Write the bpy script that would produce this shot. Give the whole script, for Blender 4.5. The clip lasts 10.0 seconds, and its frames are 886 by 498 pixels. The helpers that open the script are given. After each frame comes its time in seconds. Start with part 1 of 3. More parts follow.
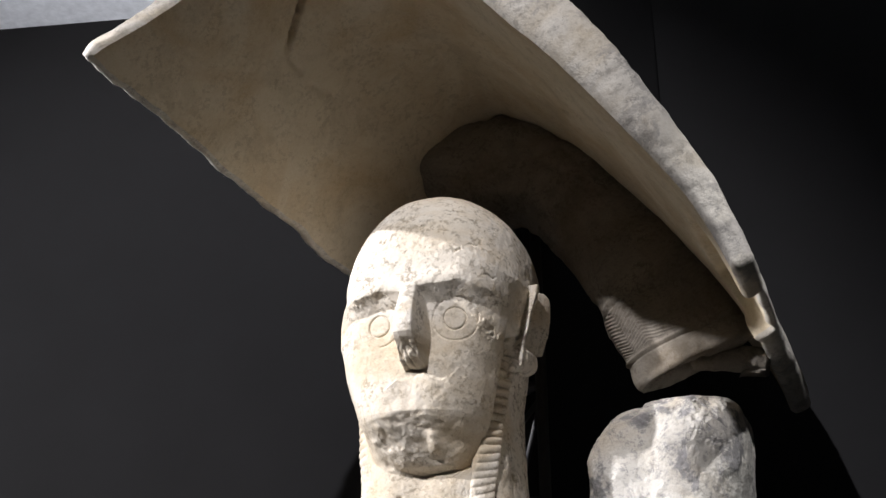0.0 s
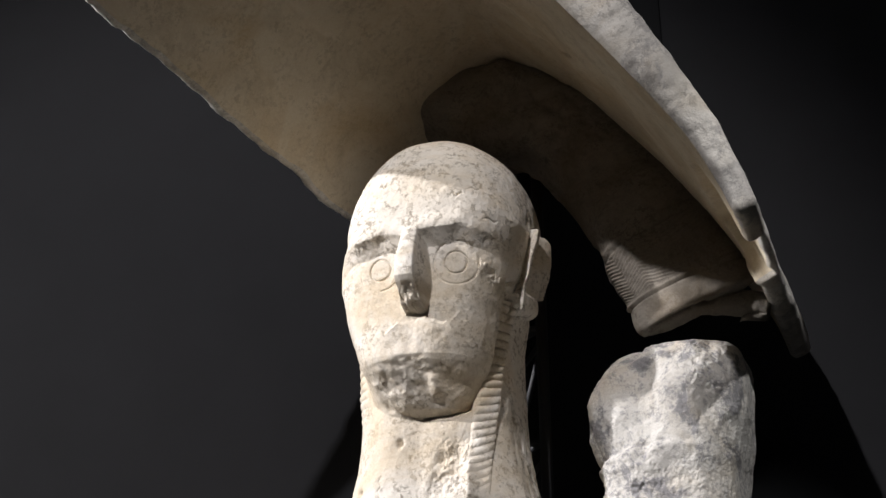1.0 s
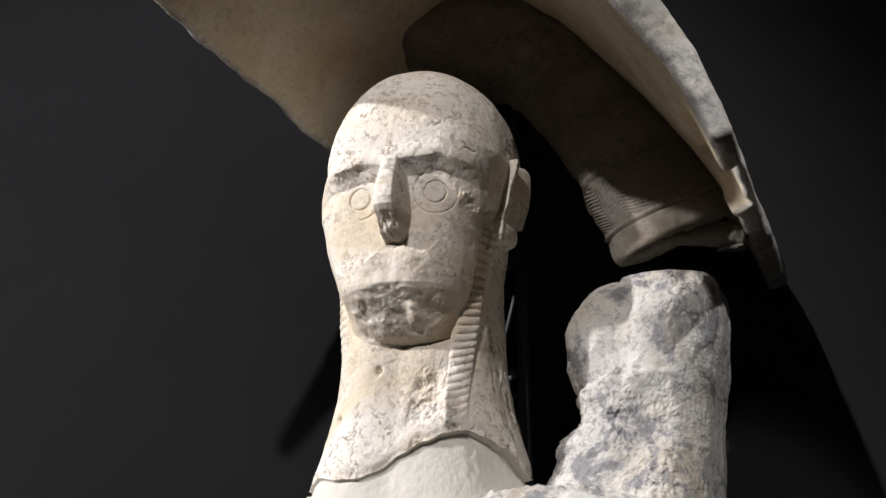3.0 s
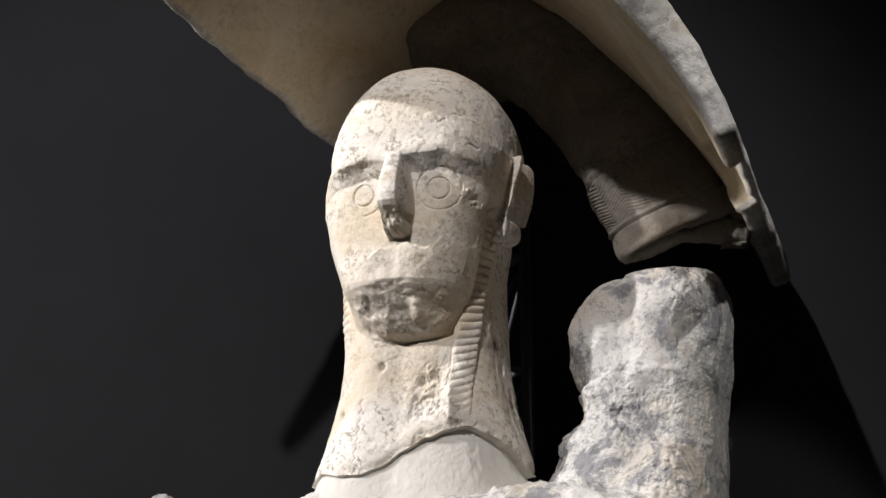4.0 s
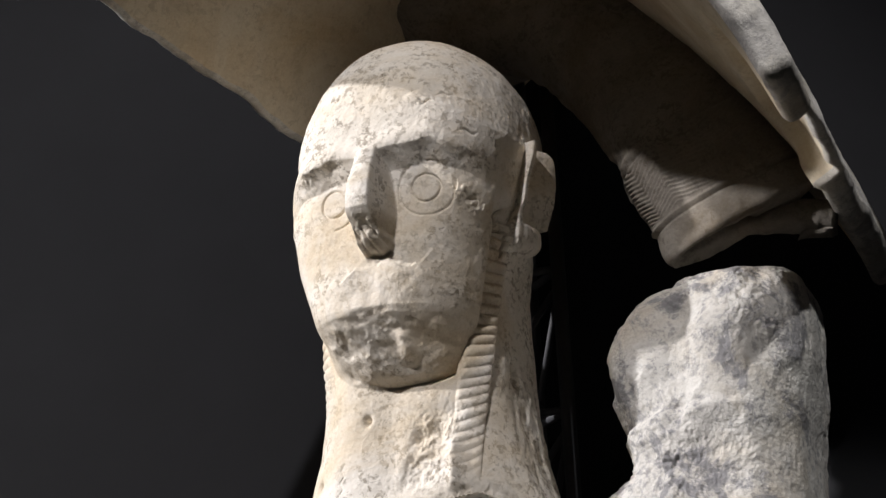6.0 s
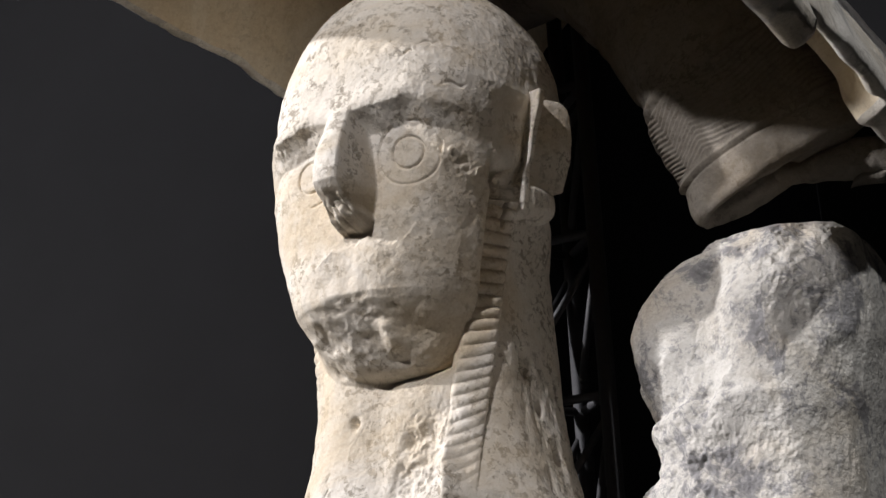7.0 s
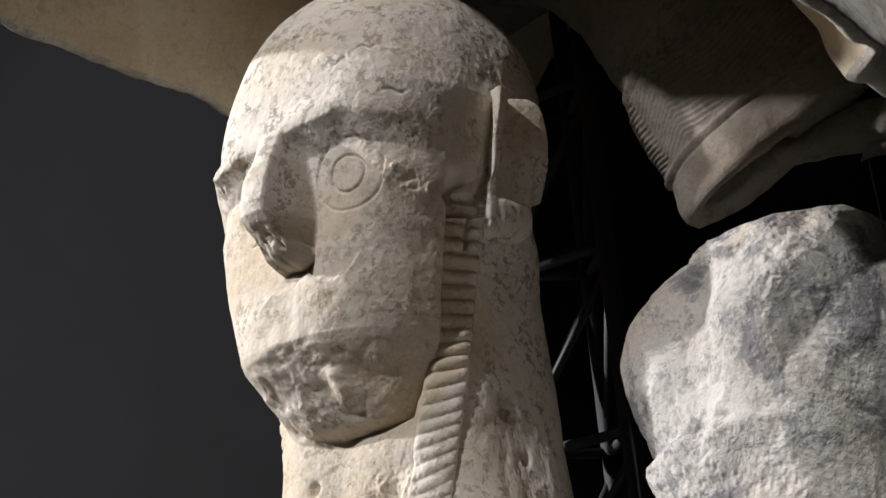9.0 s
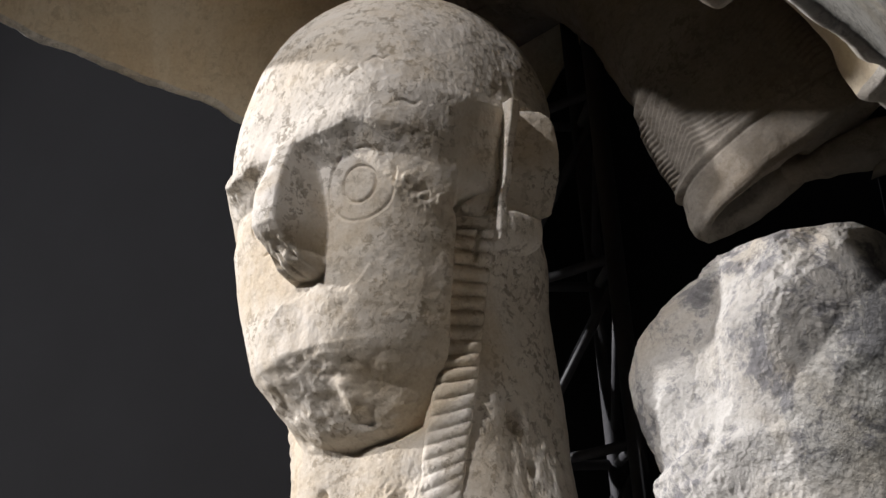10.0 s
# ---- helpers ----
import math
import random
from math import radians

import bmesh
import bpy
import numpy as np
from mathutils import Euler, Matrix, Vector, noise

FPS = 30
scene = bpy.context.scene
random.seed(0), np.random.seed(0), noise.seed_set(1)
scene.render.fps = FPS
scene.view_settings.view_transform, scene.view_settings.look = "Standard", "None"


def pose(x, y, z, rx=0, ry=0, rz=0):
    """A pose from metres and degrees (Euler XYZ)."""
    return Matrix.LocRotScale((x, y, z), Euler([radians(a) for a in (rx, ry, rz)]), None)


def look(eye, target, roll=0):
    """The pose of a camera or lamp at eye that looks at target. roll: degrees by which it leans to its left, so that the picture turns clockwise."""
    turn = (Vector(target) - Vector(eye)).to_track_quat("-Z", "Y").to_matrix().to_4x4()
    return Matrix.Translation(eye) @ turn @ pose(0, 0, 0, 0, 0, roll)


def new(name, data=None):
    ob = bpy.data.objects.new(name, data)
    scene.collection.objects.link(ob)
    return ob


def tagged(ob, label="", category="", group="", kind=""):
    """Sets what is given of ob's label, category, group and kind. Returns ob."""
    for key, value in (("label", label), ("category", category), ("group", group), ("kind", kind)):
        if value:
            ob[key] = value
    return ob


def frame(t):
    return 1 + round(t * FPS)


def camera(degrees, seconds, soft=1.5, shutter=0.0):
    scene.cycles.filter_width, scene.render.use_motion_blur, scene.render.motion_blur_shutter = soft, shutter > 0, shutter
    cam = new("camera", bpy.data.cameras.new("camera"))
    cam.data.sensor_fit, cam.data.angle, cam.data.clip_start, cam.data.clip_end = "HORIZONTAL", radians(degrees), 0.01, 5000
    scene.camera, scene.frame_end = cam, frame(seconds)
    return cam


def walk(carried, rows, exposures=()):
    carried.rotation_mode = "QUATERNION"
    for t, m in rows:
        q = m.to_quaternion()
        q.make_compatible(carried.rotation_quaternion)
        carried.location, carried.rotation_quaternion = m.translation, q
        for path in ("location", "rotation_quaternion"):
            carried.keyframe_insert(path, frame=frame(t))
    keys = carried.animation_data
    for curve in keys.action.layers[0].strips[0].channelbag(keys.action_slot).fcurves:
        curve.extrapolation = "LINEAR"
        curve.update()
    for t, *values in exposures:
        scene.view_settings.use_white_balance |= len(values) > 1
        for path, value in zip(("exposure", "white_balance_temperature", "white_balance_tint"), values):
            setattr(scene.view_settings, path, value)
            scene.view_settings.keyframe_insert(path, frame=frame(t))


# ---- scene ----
cam = camera(36.1, 10.0)
PATH = [
    (0, (0.505, -1.463, 1.715), (-0.163, 0.197, 2.609), -0.4),
    (0.5, (0.503, -1.46, 1.713), (-0.171, 0.214, 2.575), -0.3),
    (1, (0.501, -1.459, 1.709), (-0.178, 0.23, 2.537), -0.3),
    (1.5, (0.504, -1.46, 1.705), (-0.176, 0.246, 2.496), -0.2),
    (2, (0.508, -1.458, 1.701), (-0.164, 0.265, 2.463), -0.1),
    (2.5, (0.512, -1.457, 1.698), (-0.163, 0.271, 2.445), -0.3),
    (4, (0.511, -1.457, 1.693), (-0.17, 0.271, 2.437), -0.0),
    (4.5, (0.528, -1.421, 1.693), (-0.157, 0.311, 2.422), -0.3),
    (5, (0.582, -1.343, 1.712), (-0.248, 0.33, 2.428), 1.1),
    (5.5, (0.515, -1.238, 1.746), (-0.285, 0.424, 2.52), -0.2),
    (5.7, (0.49, -1.174, 1.771), (-0.299, 0.48, 2.57), -1.5),
    (6.8, (0.534, -0.955, 1.874), (-0.483, 0.605, 2.604), -1.8),
    (7, (0.553, -0.894, 1.886), (-0.515, 0.631, 2.615), -2.1),
    (7.5, (0.586, -0.761, 1.89), (-0.621, 0.643, 2.648), -3.0),
    (8, (0.59, -0.698, 1.922), (-0.661, 0.635, 2.734), -4.4),
    (8.5, (0.591, -0.684, 1.925), (-0.652, 0.655, 2.738), -4.9),
    (9, (0.59, -0.684, 1.925), (-0.659, 0.661, 2.72), -4.4),
    (9.5, (0.585, -0.685, 1.924), (-0.659, 0.661, 2.724), -4.0),
    (10, (0.591, -0.691, 1.928), (-0.66, 0.648, 2.729), -3.6),
]
walk(cam, [(t, look(eye, target, roll)) for t, eye, target, roll in PATH], [(0, 0.32), (0.5, 0.24), (1, 0.12), (2, 0.0), (10, 0.0)])

# ---- light ----
world = bpy.data.worlds.new("gallery_dark")
world.use_nodes = True
world.node_tree.nodes["Background"].inputs[0].default_value = (0.9, 0.93, 1.0, 1)
world.node_tree.nodes["Background"].inputs[1].default_value = 0.006
scene.world = world
scene.view_settings.exposure = 0.0


def spot(eye, target, watts, size, colour, cone=50, blend=0.6, name="track_spot"):
    data = bpy.data.lights.new(name, "SPOT")
    data.energy, data.shadow_soft_size, data.color = watts, size, colour
    data.spot_size, data.spot_blend = radians(cone), blend
    ob = new(name, data)
    ob.matrix_world = look(eye, target)
    return ob


spot((-0.205, -2.66, 4.20), (-0.48, 0.0, 2.22), 270, 0.035, (1.0, 0.966, 0.985), 41, 0.85)
spot((-2.36, -1.71, 3.48), (-0.20, -0.26, 2.18), 480, 0.03, (1.0, 0.975, 1.0), 14.5, 0.15)
spot((1.65, -1.95, 4.05), (0.36, -0.02, 2.12), 150, 0.03, (1.0, 0.985, 0.985), 11, 0.35)
# added area lamp, hidden behind the display wall, to brighten the white wall
back_fill = bpy.data.lights.new("added_back_fill", "AREA")
back_fill.shape, back_fill.size, back_fill.size_y, back_fill.energy = "RECTANGLE", 5.0, 0.3, 170
back_fill.color = (0.92, 0.94, 1.0)
new("added_back_fill", back_fill).matrix_world = look((-1.0, 1.3, 3.0), (-1.0, 3.9, 4.6))


# ---- materials ----
def nodes_of(name):
    m = bpy.data.materials.new(name)
    m.use_nodes = True
    nt = m.node_tree
    return m, nt, nt.nodes["Principled BSDF"]


def noise_node(nt, scale, detail=6, rough=0.6, distort=0.0):
    co = nt.nodes.new("ShaderNodeTexCoord")
    n = nt.nodes.new("ShaderNodeTexNoise")
    n.inputs["Scale"].default_value = scale
    n.inputs["Detail"].default_value = detail
    n.inputs["Roughness"].default_value = rough
    n.inputs["Distortion"].default_value = distort
    nt.links.new(co.outputs["Object"], n.inputs["Vector"])
    return n


def ramp(nt, src, stops):
    r = nt.nodes.new("ShaderNodeValToRGB")
    while len(r.color_ramp.elements) < len(stops):
        r.color_ramp.elements.new(0.5)
    for e, (p, c) in zip(r.color_ramp.elements, stops):
        e.position = p
        e.color = (*c, 1) if len(c) == 3 else c
    nt.links.new(src, r.inputs[0])
    return r.outputs[0]


def mix(nt, fac, a, b, mode="MIX"):
    n = nt.nodes.new("ShaderNodeMix")
    n.data_type, n.blend_type = "RGBA", mode
    for sock, v in ((n.inputs[0], fac), (n.inputs[6], a), (n.inputs[7], b)):
        if isinstance(v, bpy.types.NodeSocket):
            nt.links.new(v, sock)
        else:
            sock.default_value = v if isinstance(v, float) else (*v, 1)
    return n.outputs[2]


def bump(nt, bsdf, layers):
    """layers: (height socket, strength, distance)."""
    last = None
    for h, s, d in layers:
        b = nt.nodes.new("ShaderNodeBump")
        b.inputs["Strength"].default_value, b.inputs["Distance"].default_value = s, d
        nt.links.new(h, b.inputs["Height"])
        if last:
            nt.links.new(last, b.inputs["Normal"])
        last = b.outputs[0]
    nt.links.new(last, bsdf.inputs["Normal"])


def limestone(name, pale, warm, dark, speck=0.5, bumps=1.0, grey=0.0):
    """Weathered limestone: two tones, grey-brown incrusted specks, fine pits."""
    m, nt, b = nodes_of(name)
    big = noise_node(nt, 9, 5, 0.6, 0.3)
    tone = ramp(nt, big.outputs[0], [(0.35, pale), (0.68, warm)])
    mid = noise_node(nt, 26, 6, 0.65, 0.6)
    zone = ramp(nt, mid.outputs[0], [(0.42, (0, 0, 0)), (0.54, (0.8, 0.8, 0.8)), (0.62, (1, 1, 1))])
    fine = noise_node(nt, 150, 5, 0.72, 0.35)
    fleck = ramp(nt, fine.outputs[0], [(0.518, (0, 0, 0)), (0.55, (1, 1, 1))])
    both = mix(nt, 1.0, zone, fleck, "MULTIPLY")
    amount = mix(nt, 1.0, both, (speck, speck, speck), "MULTIPLY")
    col = mix(nt, amount, tone, dark)
    ochre = ramp(nt, noise_node(nt, 7, 6, 0.65, 0.6).outputs[0], [(0.47, (0, 0, 0)), (0.66, (0.75, 0.75, 0.75))])
    col = mix(nt, ochre, col, tuple(0.86 * w * k for w, k in zip(warm, (1.0, 0.89, 0.72))))
    soil = ramp(nt, noise_node(nt, 13, 9, 0.72, 0.8).outputs[0], [(0.50, (0, 0, 0)), (0.60, (0.24, 0.24, 0.24)), (0.70, (0.38, 0.38, 0.38))])
    col = mix(nt, soil, col, tuple(0.62 * w * k for w, k in zip(warm, (1.0, 0.96, 0.9))))
    if grey:
        patch = ramp(nt, noise_node(nt, 17, 9, 0.75, 0.5).outputs[0], [(0.515, (0, 0, 0)), (0.57, (grey, grey, grey))])
        col = mix(nt, patch, col, (0.20, 0.20, 0.215))
    grain = noise_node(nt, 420, 3, 0.6)
    col = mix(nt, 0.16, col, ramp(nt, grain.outputs[0], [(0.3, (0.25, 0.23, 0.2)), (0.7, (0.9, 0.86, 0.78))]), "OVERLAY")
    nt.links.new(col, b.inputs["Base Color"])
    b.inputs["Roughness"].default_value = 0.88
    b.inputs["Specular IOR Level"].default_value = 0.25
    bump(nt, b, [(mid.outputs[0], 0.14 * bumps, 0.006), (both, -0.5 * bumps, 0.0012), (grain.outputs[0], 0.5 * bumps, 0.0008)])
    return m


STONE = limestone("cream_limestone", (0.80, 0.755, 0.69), (0.71, 0.65, 0.56), (0.29, 0.255, 0.205), 0.88, 1.3)
ROUGH = limestone("broken_grey_limestone", (0.68, 0.66, 0.62), (0.53, 0.51, 0.48), (0.26, 0.26, 0.275), 0.75, 2.6, 0.8)
# brown stone, its base colour lowered further for the shade under the shield
BROWN_SHADED = limestone("brown_limestone_shade_toned", (0.30, 0.272, 0.235), (0.21, 0.188, 0.160), (0.12, 0.10, 0.08), 0.6, 1.2)
SHIELD = limestone("smooth_limestone", (0.78, 0.70, 0.565), (0.70, 0.61, 0.47), (0.25, 0.19, 0.12), 0.3, 0.6)
RIM = limestone("rim_limestone", (0.76, 0.73, 0.68), (0.62, 0.59, 0.54), (0.2, 0.19, 0.18), 0.5, 1.8, 0.4)


def plaster():
    m, nt, b = nodes_of("restoration_plaster")
    n = noise_node(nt, 30, 5)
    nt.links.new(ramp(nt, n.outputs[0], [(0.3, (0.60, 0.57, 0.51)), (0.7, (0.68, 0.65, 0.58))]), b.inputs["Base Color"])
    b.inputs["Roughness"].default_value = 0.9
    bump(nt, b, [(n.outputs[0], 0.2, 0.002), (noise_node(nt, 300, 3).outputs[0], 0.3, 0.0006)])
    return m


def paint(name, colour, rough, grain=60.0, strength=0.1):
    m, nt, b = nodes_of(name)
    n = noise_node(nt, grain, 5)
    c = np.array(colour)
    nt.links.new(ramp(nt, n.outputs[0], [(0.3, tuple(c * 0.85)), (0.7, tuple(c * 1.12))]), b.inputs["Base Color"])
    b.inputs["Roughness"].default_value = rough
    bump(nt, b, [(n.outputs[0], strength, 0.001)])
    return m


PLASTER = plaster()
WALL = paint("dark_grey_wall_paint", (0.0122, 0.0125, 0.0148), 0.8, 9.0)
STEEL = paint("black_painted_steel", (0.07, 0.07, 0.076), 0.6, 200.0)
WHITE = paint("white_ceiling_paint", (0.8, 0.8, 0.82), 0.9, 20.0)
FLOOR = paint("grey_floor_resin", (0.07, 0.068, 0.065), 0.6, 12.0)


# ---- numeric helpers ----
def hash3(i, j, k, seed):
    h = (i.astype(np.int64) * 374761393 + j.astype(np.int64) * 668265263 + k.astype(np.int64) * 2147483647 + seed * 974634777) & 0xFFFFFFFF
    h = ((h ^ (h >> 13)) * 1274126177) & 0xFFFFFFFF
    return ((h ^ (h >> 16)) & 0xFFFF) / 65535.0


def value_noise(p, freq, seed=0):
    """Smooth noise in -1..1 at rows of points."""
    q = p * freq + 100.0
    f = np.floor(q)
    t = q - f
    t = t * t * (3 - 2 * t)
    i = f.astype(np.int64)
    out = 0
    for dx in (0, 1):
        for dy in (0, 1):
            for dz in (0, 1):
                w = (t[:, 0] if dx else 1 - t[:, 0]) * (t[:, 1] if dy else 1 - t[:, 1]) * (t[:, 2] if dz else 1 - t[:, 2])
                out = out + w * hash3(i[:, 0] + dx, i[:, 1] + dy, i[:, 2] + dz, seed)
    return 2 * out - 1


def fractal(p, freq, octaves=4, gain=0.5, seed=0):
    total, amp = 0, 1.0
    for o in range(octaves):
        total = total + amp * value_noise(p, freq * 2.03**o, seed + o)
        amp *= gain
    return total


def cells(p, freq, seed=0):
    """Distance to the nearest of scattered points: chipped, facetted relief."""
    q = p * freq + 100.0
    i = np.floor(q).astype(np.int64)
    best = np.full(len(p), 9.0)
    for dx in (-1, 0, 1):
        for dy in (-1, 0, 1):
            for dz in (-1, 0, 1):
                a, b, c = i[:, 0] + dx, i[:, 1] + dy, i[:, 2] + dz
                d = (q[:, 0] - a - hash3(a, b, c, seed)) ** 2 + (q[:, 1] - b - hash3(a, b, c, seed + 1)) ** 2 + (q[:, 2] - c - hash3(a, b, c, seed + 2)) ** 2
                best = np.minimum(best, d)
    return np.sqrt(best)


def step(a, b, x):
    t = np.clip((x - a) / (b - a), 0, 1)
    return t * t * (3 - 2 * t)


def curve(x, pairs):
    xs, ys = zip(*pairs)
    return np.interp(x, xs, ys)


def grid_faces(rows, cols, wrap, start=0):
    r = np.arange(rows - 1)[:, None]
    c = np.arange(cols if wrap else cols - 1)[None]
    a = start + r * cols + c
    b = start + r * cols + (c + 1) % cols
    return np.stack([a, b, b + cols, a + cols], -1).reshape(-1, 4)


class Sculpt:
    """Gathers vertex rows and quads of one carved mesh."""

    def __init__(self):
        self.v, self.f, self.m, self.n = [], [], [], 0

    def add(self, verts, faces, slots):
        self.v.append(verts)
        self.f.append(faces + self.n)
        self.m.append(np.broadcast_to(slots, len(faces)))
        self.n += len(verts)

    def mesh(self, name, materials):
        v, f, m = np.concatenate(self.v), np.concatenate(self.f), np.concatenate(self.m).astype(np.int32)
        me = bpy.data.meshes.new(name)
        me.vertices.add(len(v))
        me.vertices.foreach_set("co", v.astype(np.float32).ravel())
        me.loops.add(f.size)
        me.loops.foreach_set("vertex_index", f.astype(np.int32).ravel())
        me.polygons.add(len(f))
        me.polygons.foreach_set("loop_start", np.arange(0, f.size, 4, dtype=np.int32))
        for mat in materials:
            me.materials.append(mat)
        me.update(calc_edges=True)
        me.polygons.foreach_set("material_index", m)
        me.polygons.foreach_set("use_smooth", np.ones(len(f), dtype=bool))
        me.validate()
        me.update()
        return me


# ---- the statue ----
AX, AY = -0.078, 0.0     # axis of head and neck


def superellipse(sn, cs, a, b, p):
    return (np.abs(sn / a) ** p + np.abs(cs / b) ** p) ** (-1 / p)


def head_and_neck(sc):
    cols = 960
    # angle from the face's middle; closer steps over the face and its visible side
    w = np.linspace(0, 1, cols, endpoint=False)
    th1 = np.radians(curve(w, [(0, -130), (0.11, -92), (0.89, 112), (1.0, 230)]))
    zs = np.concatenate([np.linspace(1.985, 2.45, 560, endpoint=False), 2.45 + 0.105 * np.sin(np.linspace(0, math.pi / 2, 120))])
    z, th = [g.ravel() for g in np.meshgrid(zs, th1, indexing="ij")]
    sn, cs = np.sin(th), np.cos(th)
    front, right = cs > 0, sn > 0
    # neck
    na = curve(z, [(1.98, 0.142), (2.03, 0.126), (2.06, 0.117), (2.117, 0.104), (2.172, 0.098), (2.224, 0.098), (2.32, 0.098), (2.42, 0.09), (2.6, 0.05)])
    ns = curve(z, [(1.98, 0.142), (2.03, 0.122), (2.06, 0.112), (2.117, 0.095), (2.172, 0.085), (2.224, 0.083), (2.28, 0.085), (2.32, 0.095), (2.42, 0.09), (2.6, 0.05)])
    na = np.where(right, ns, na)
    nb = curve(z, [(1.98, 0.118), (2.03, 0.100), (2.08, 0.085), (2.131, 0.075), (2.2, 0.068), (2.3, 0.068), (2.42, 0.07), (2.6, 0.05)])
    nb = nb + 0.014 * step(0.0, 0.6, -sn)
    neck = superellipse(sn, cs, na, np.where(front, nb, curve(z, [(2.22, 0.088), (2.30, 0.076)])), np.where(right, 2.3, 3.0))
    # braids down both sides of the neck
    tb = np.radians(curve(z, [(2.05, 38), (2.09, 41), (2.12, 44), (2.16, 49), (2.20, 55), (2.24, 60), (2.28, 63.5), (2.325, 66)]))
    across = (np.abs(th) - tb) * 0.092 / curve(z, [(2.08, 0.0125), (2.16, 0.0165), (2.26, 0.0175), (2.32, 0.0165)])
    run = step(2.078, 2.10, z) * (1 - step(2.318, 2.3205, z))
    slant = curve(z, [(2.09, 0.006), (2.15, 0.005), (2.21, 0.0025), (2.25, -0.0005), (2.32, -0.0015)])
    phase = z - slant * across - 0.0015 * across**2 + 0.0012 * value_noise(np.stack([z, z * 0, z * 0], -1), 60, 5)
    seg = np.abs(np.sin(math.pi * phase / 0.0102))
    body = np.clip(1 - across**6, 0, 1) ** 0.5
    fade = curve(z, [(2.08, 0.3), (2.13, 0.6), (2.18, 0.85), (2.24, 1.25), (2.28, 1.8), (2.32, 2.2)])
    split = np.exp(-(((across - 0.12) / 0.07) ** 2)) * step(2.296, 2.300, z)
    plait = run * body * (0.0032 + 0.0027 * seg**0.6 - 0.0024 * split) * fade
    tab = np.clip(1 - (across / 0.85) ** 8, 0, 1) * step(2.3215, 2.323, z) * (1 - step(2.3290, 2.3305, z))
    burn = np.clip(1 - (across / np.clip(0.8 - 14 * (z - 2.33), 0.2, 1)) ** 4, 0, 1) * step(2.330, 2.334, z) * (1 - step(2.350, 2.368, z))
    plait = plait * np.where(right, 1, 0.75 * step(2.16, 2.22, z))
    plait = plait + 0.0062 * tab + 0.0034 * burn
    # cranium
    dome = np.clip(1 - (np.clip(z - 2.41, 0, 1) / 0.1451) ** 2.2, 0.000001, 1) ** 0.5
    up = z > 2.41
    ca = np.where(up, 0.113 * dome**0.98, curve(z, [(2.26, 0.080), (2.31, 0.092), (2.35, 0.0975), (2.41, 0.113)]))
    cf = np.where(up, 0.138 * dome**0.86, 0.138)
    cb = np.where(up, 0.086 * dome**0.9, curve(z, [(2.2, 0.07), (2.36, 0.070), (2.41, 0.086)]))
    ca = ca + np.where(right, 0.006, -0.004) * step(2.27, 2.33, z) * np.where(up, dome, 1)
    ca = ca * np.where(right, 1.0, 1 - 0.12 * step(2.45, 2.53, z))
    # the face below the brows: half widths, depth, and how far it turns to one side
    fr = curve(z, [(2.1765, 0.020), (2.1785, 0.040), (2.184, 0.047), (2.20, 0.060), (2.25, 0.0835), (2.30, 0.094), (2.34, 0.1005), (2.38, 0.109), (2.41, 0.117)])
    fl = curve(z, [(2.1765, 0.025), (2.1785, 0.046), (2.184, 0.052), (2.20, 0.062), (2.25, 0.085), (2.30, 0.1005), (2.34, 0.108), (2.41, 0.109)])
    fa = np.where(right, fr, fl)
    fc = curve(z, [(2.1765, 0.03), (2.1785, 0.068), (2.186, 0.084), (2.20, 0.098), (2.222, 0.114), (2.234, 0.1235), (2.240, 0.1250), (2.265, 0.1235), (2.29, 0.1215), (2.35, 0.122), (2.42, 0.125)])
    turn = curve(z, [(2.178, 0.10), (2.20, 0.20), (2.215, 0.25), (2.240, 0.20), (2.275, 0.14), (2.30, 0.12), (2.34, 0.11), (2.38, 0.085), (2.44, 0.06), (2.55, 0.06)])
    cran_u = superellipse(sn, cs, 0.114, 0.138, 2.5) * sn
    zb = 2.388 - 24 * np.clip(np.abs(cran_u - 0.004) - 0.074, 0, 1) ** 2 - np.where(cran_u < 0, 0.004, 0)
    zb = zb + np.where(cran_u < 0, 0.0026, 0.0014) * fractal(np.stack([cran_u, z * 0, z * 0], -1), 34, 2, 0.45, 77)
    zb = zb - 0.004 * step(0.062, 0.078, cran_u) + 0.003 * np.exp(-(((cran_u - 0.062) / 0.010) ** 2))
    lid = np.clip((z - zb + 0.018) / 0.018, 0, 1)
    temple = step(0.090, 0.108, np.abs(cran_u - 0.002)) * step(2.315, 2.36, z)
    fc = fc + (cf - fc) * temple
    cf = cf + 0.003 * np.exp(-(((z - zb - 0.006) / 0.010) ** 2))
    depth = np.where(z < 2.41, fc * (1 - lid) + cf * lid, cf)
    blend = step(2.36, 2.41, z)
    half = fa * (1 - blend) + ca * blend
    power = np.where(right, curve(z, [(2.18, 3.4), (2.25, 3.0), (2.30, 3.4), (2.34, 4.4), (2.38, 3.6), (2.44, 2.6), (2.5, 2.4)]), curve(z, [(2.18, 3.0), (2.25, 3.1), (2.29, 3.7), (2.34, 3.6), (2.40, 2.8), (2.46, 2.4)]))
    face = superellipse(sn, cs, half, np.where(front, depth, cb), np.where(front, power, 2.1))
    face = np.where(z < 2.1765, 0, face)
    # the jaw stops at the braid
    face = face * (1 - 0.5 * step(-1.22, -1.02, across) * (1 - step(2.312, 2.356, z)))
    skull = superellipse(sn, cs, ca, np.where(front, np.minimum(cf, 0.10), cb), 2.2)
    rise = step(2.275, 2.365, z)
    body_r = neck * (1 - rise) + skull * rise + plait
    r = np.maximum(body_r, face)
    on_face = (face >= body_r) & front
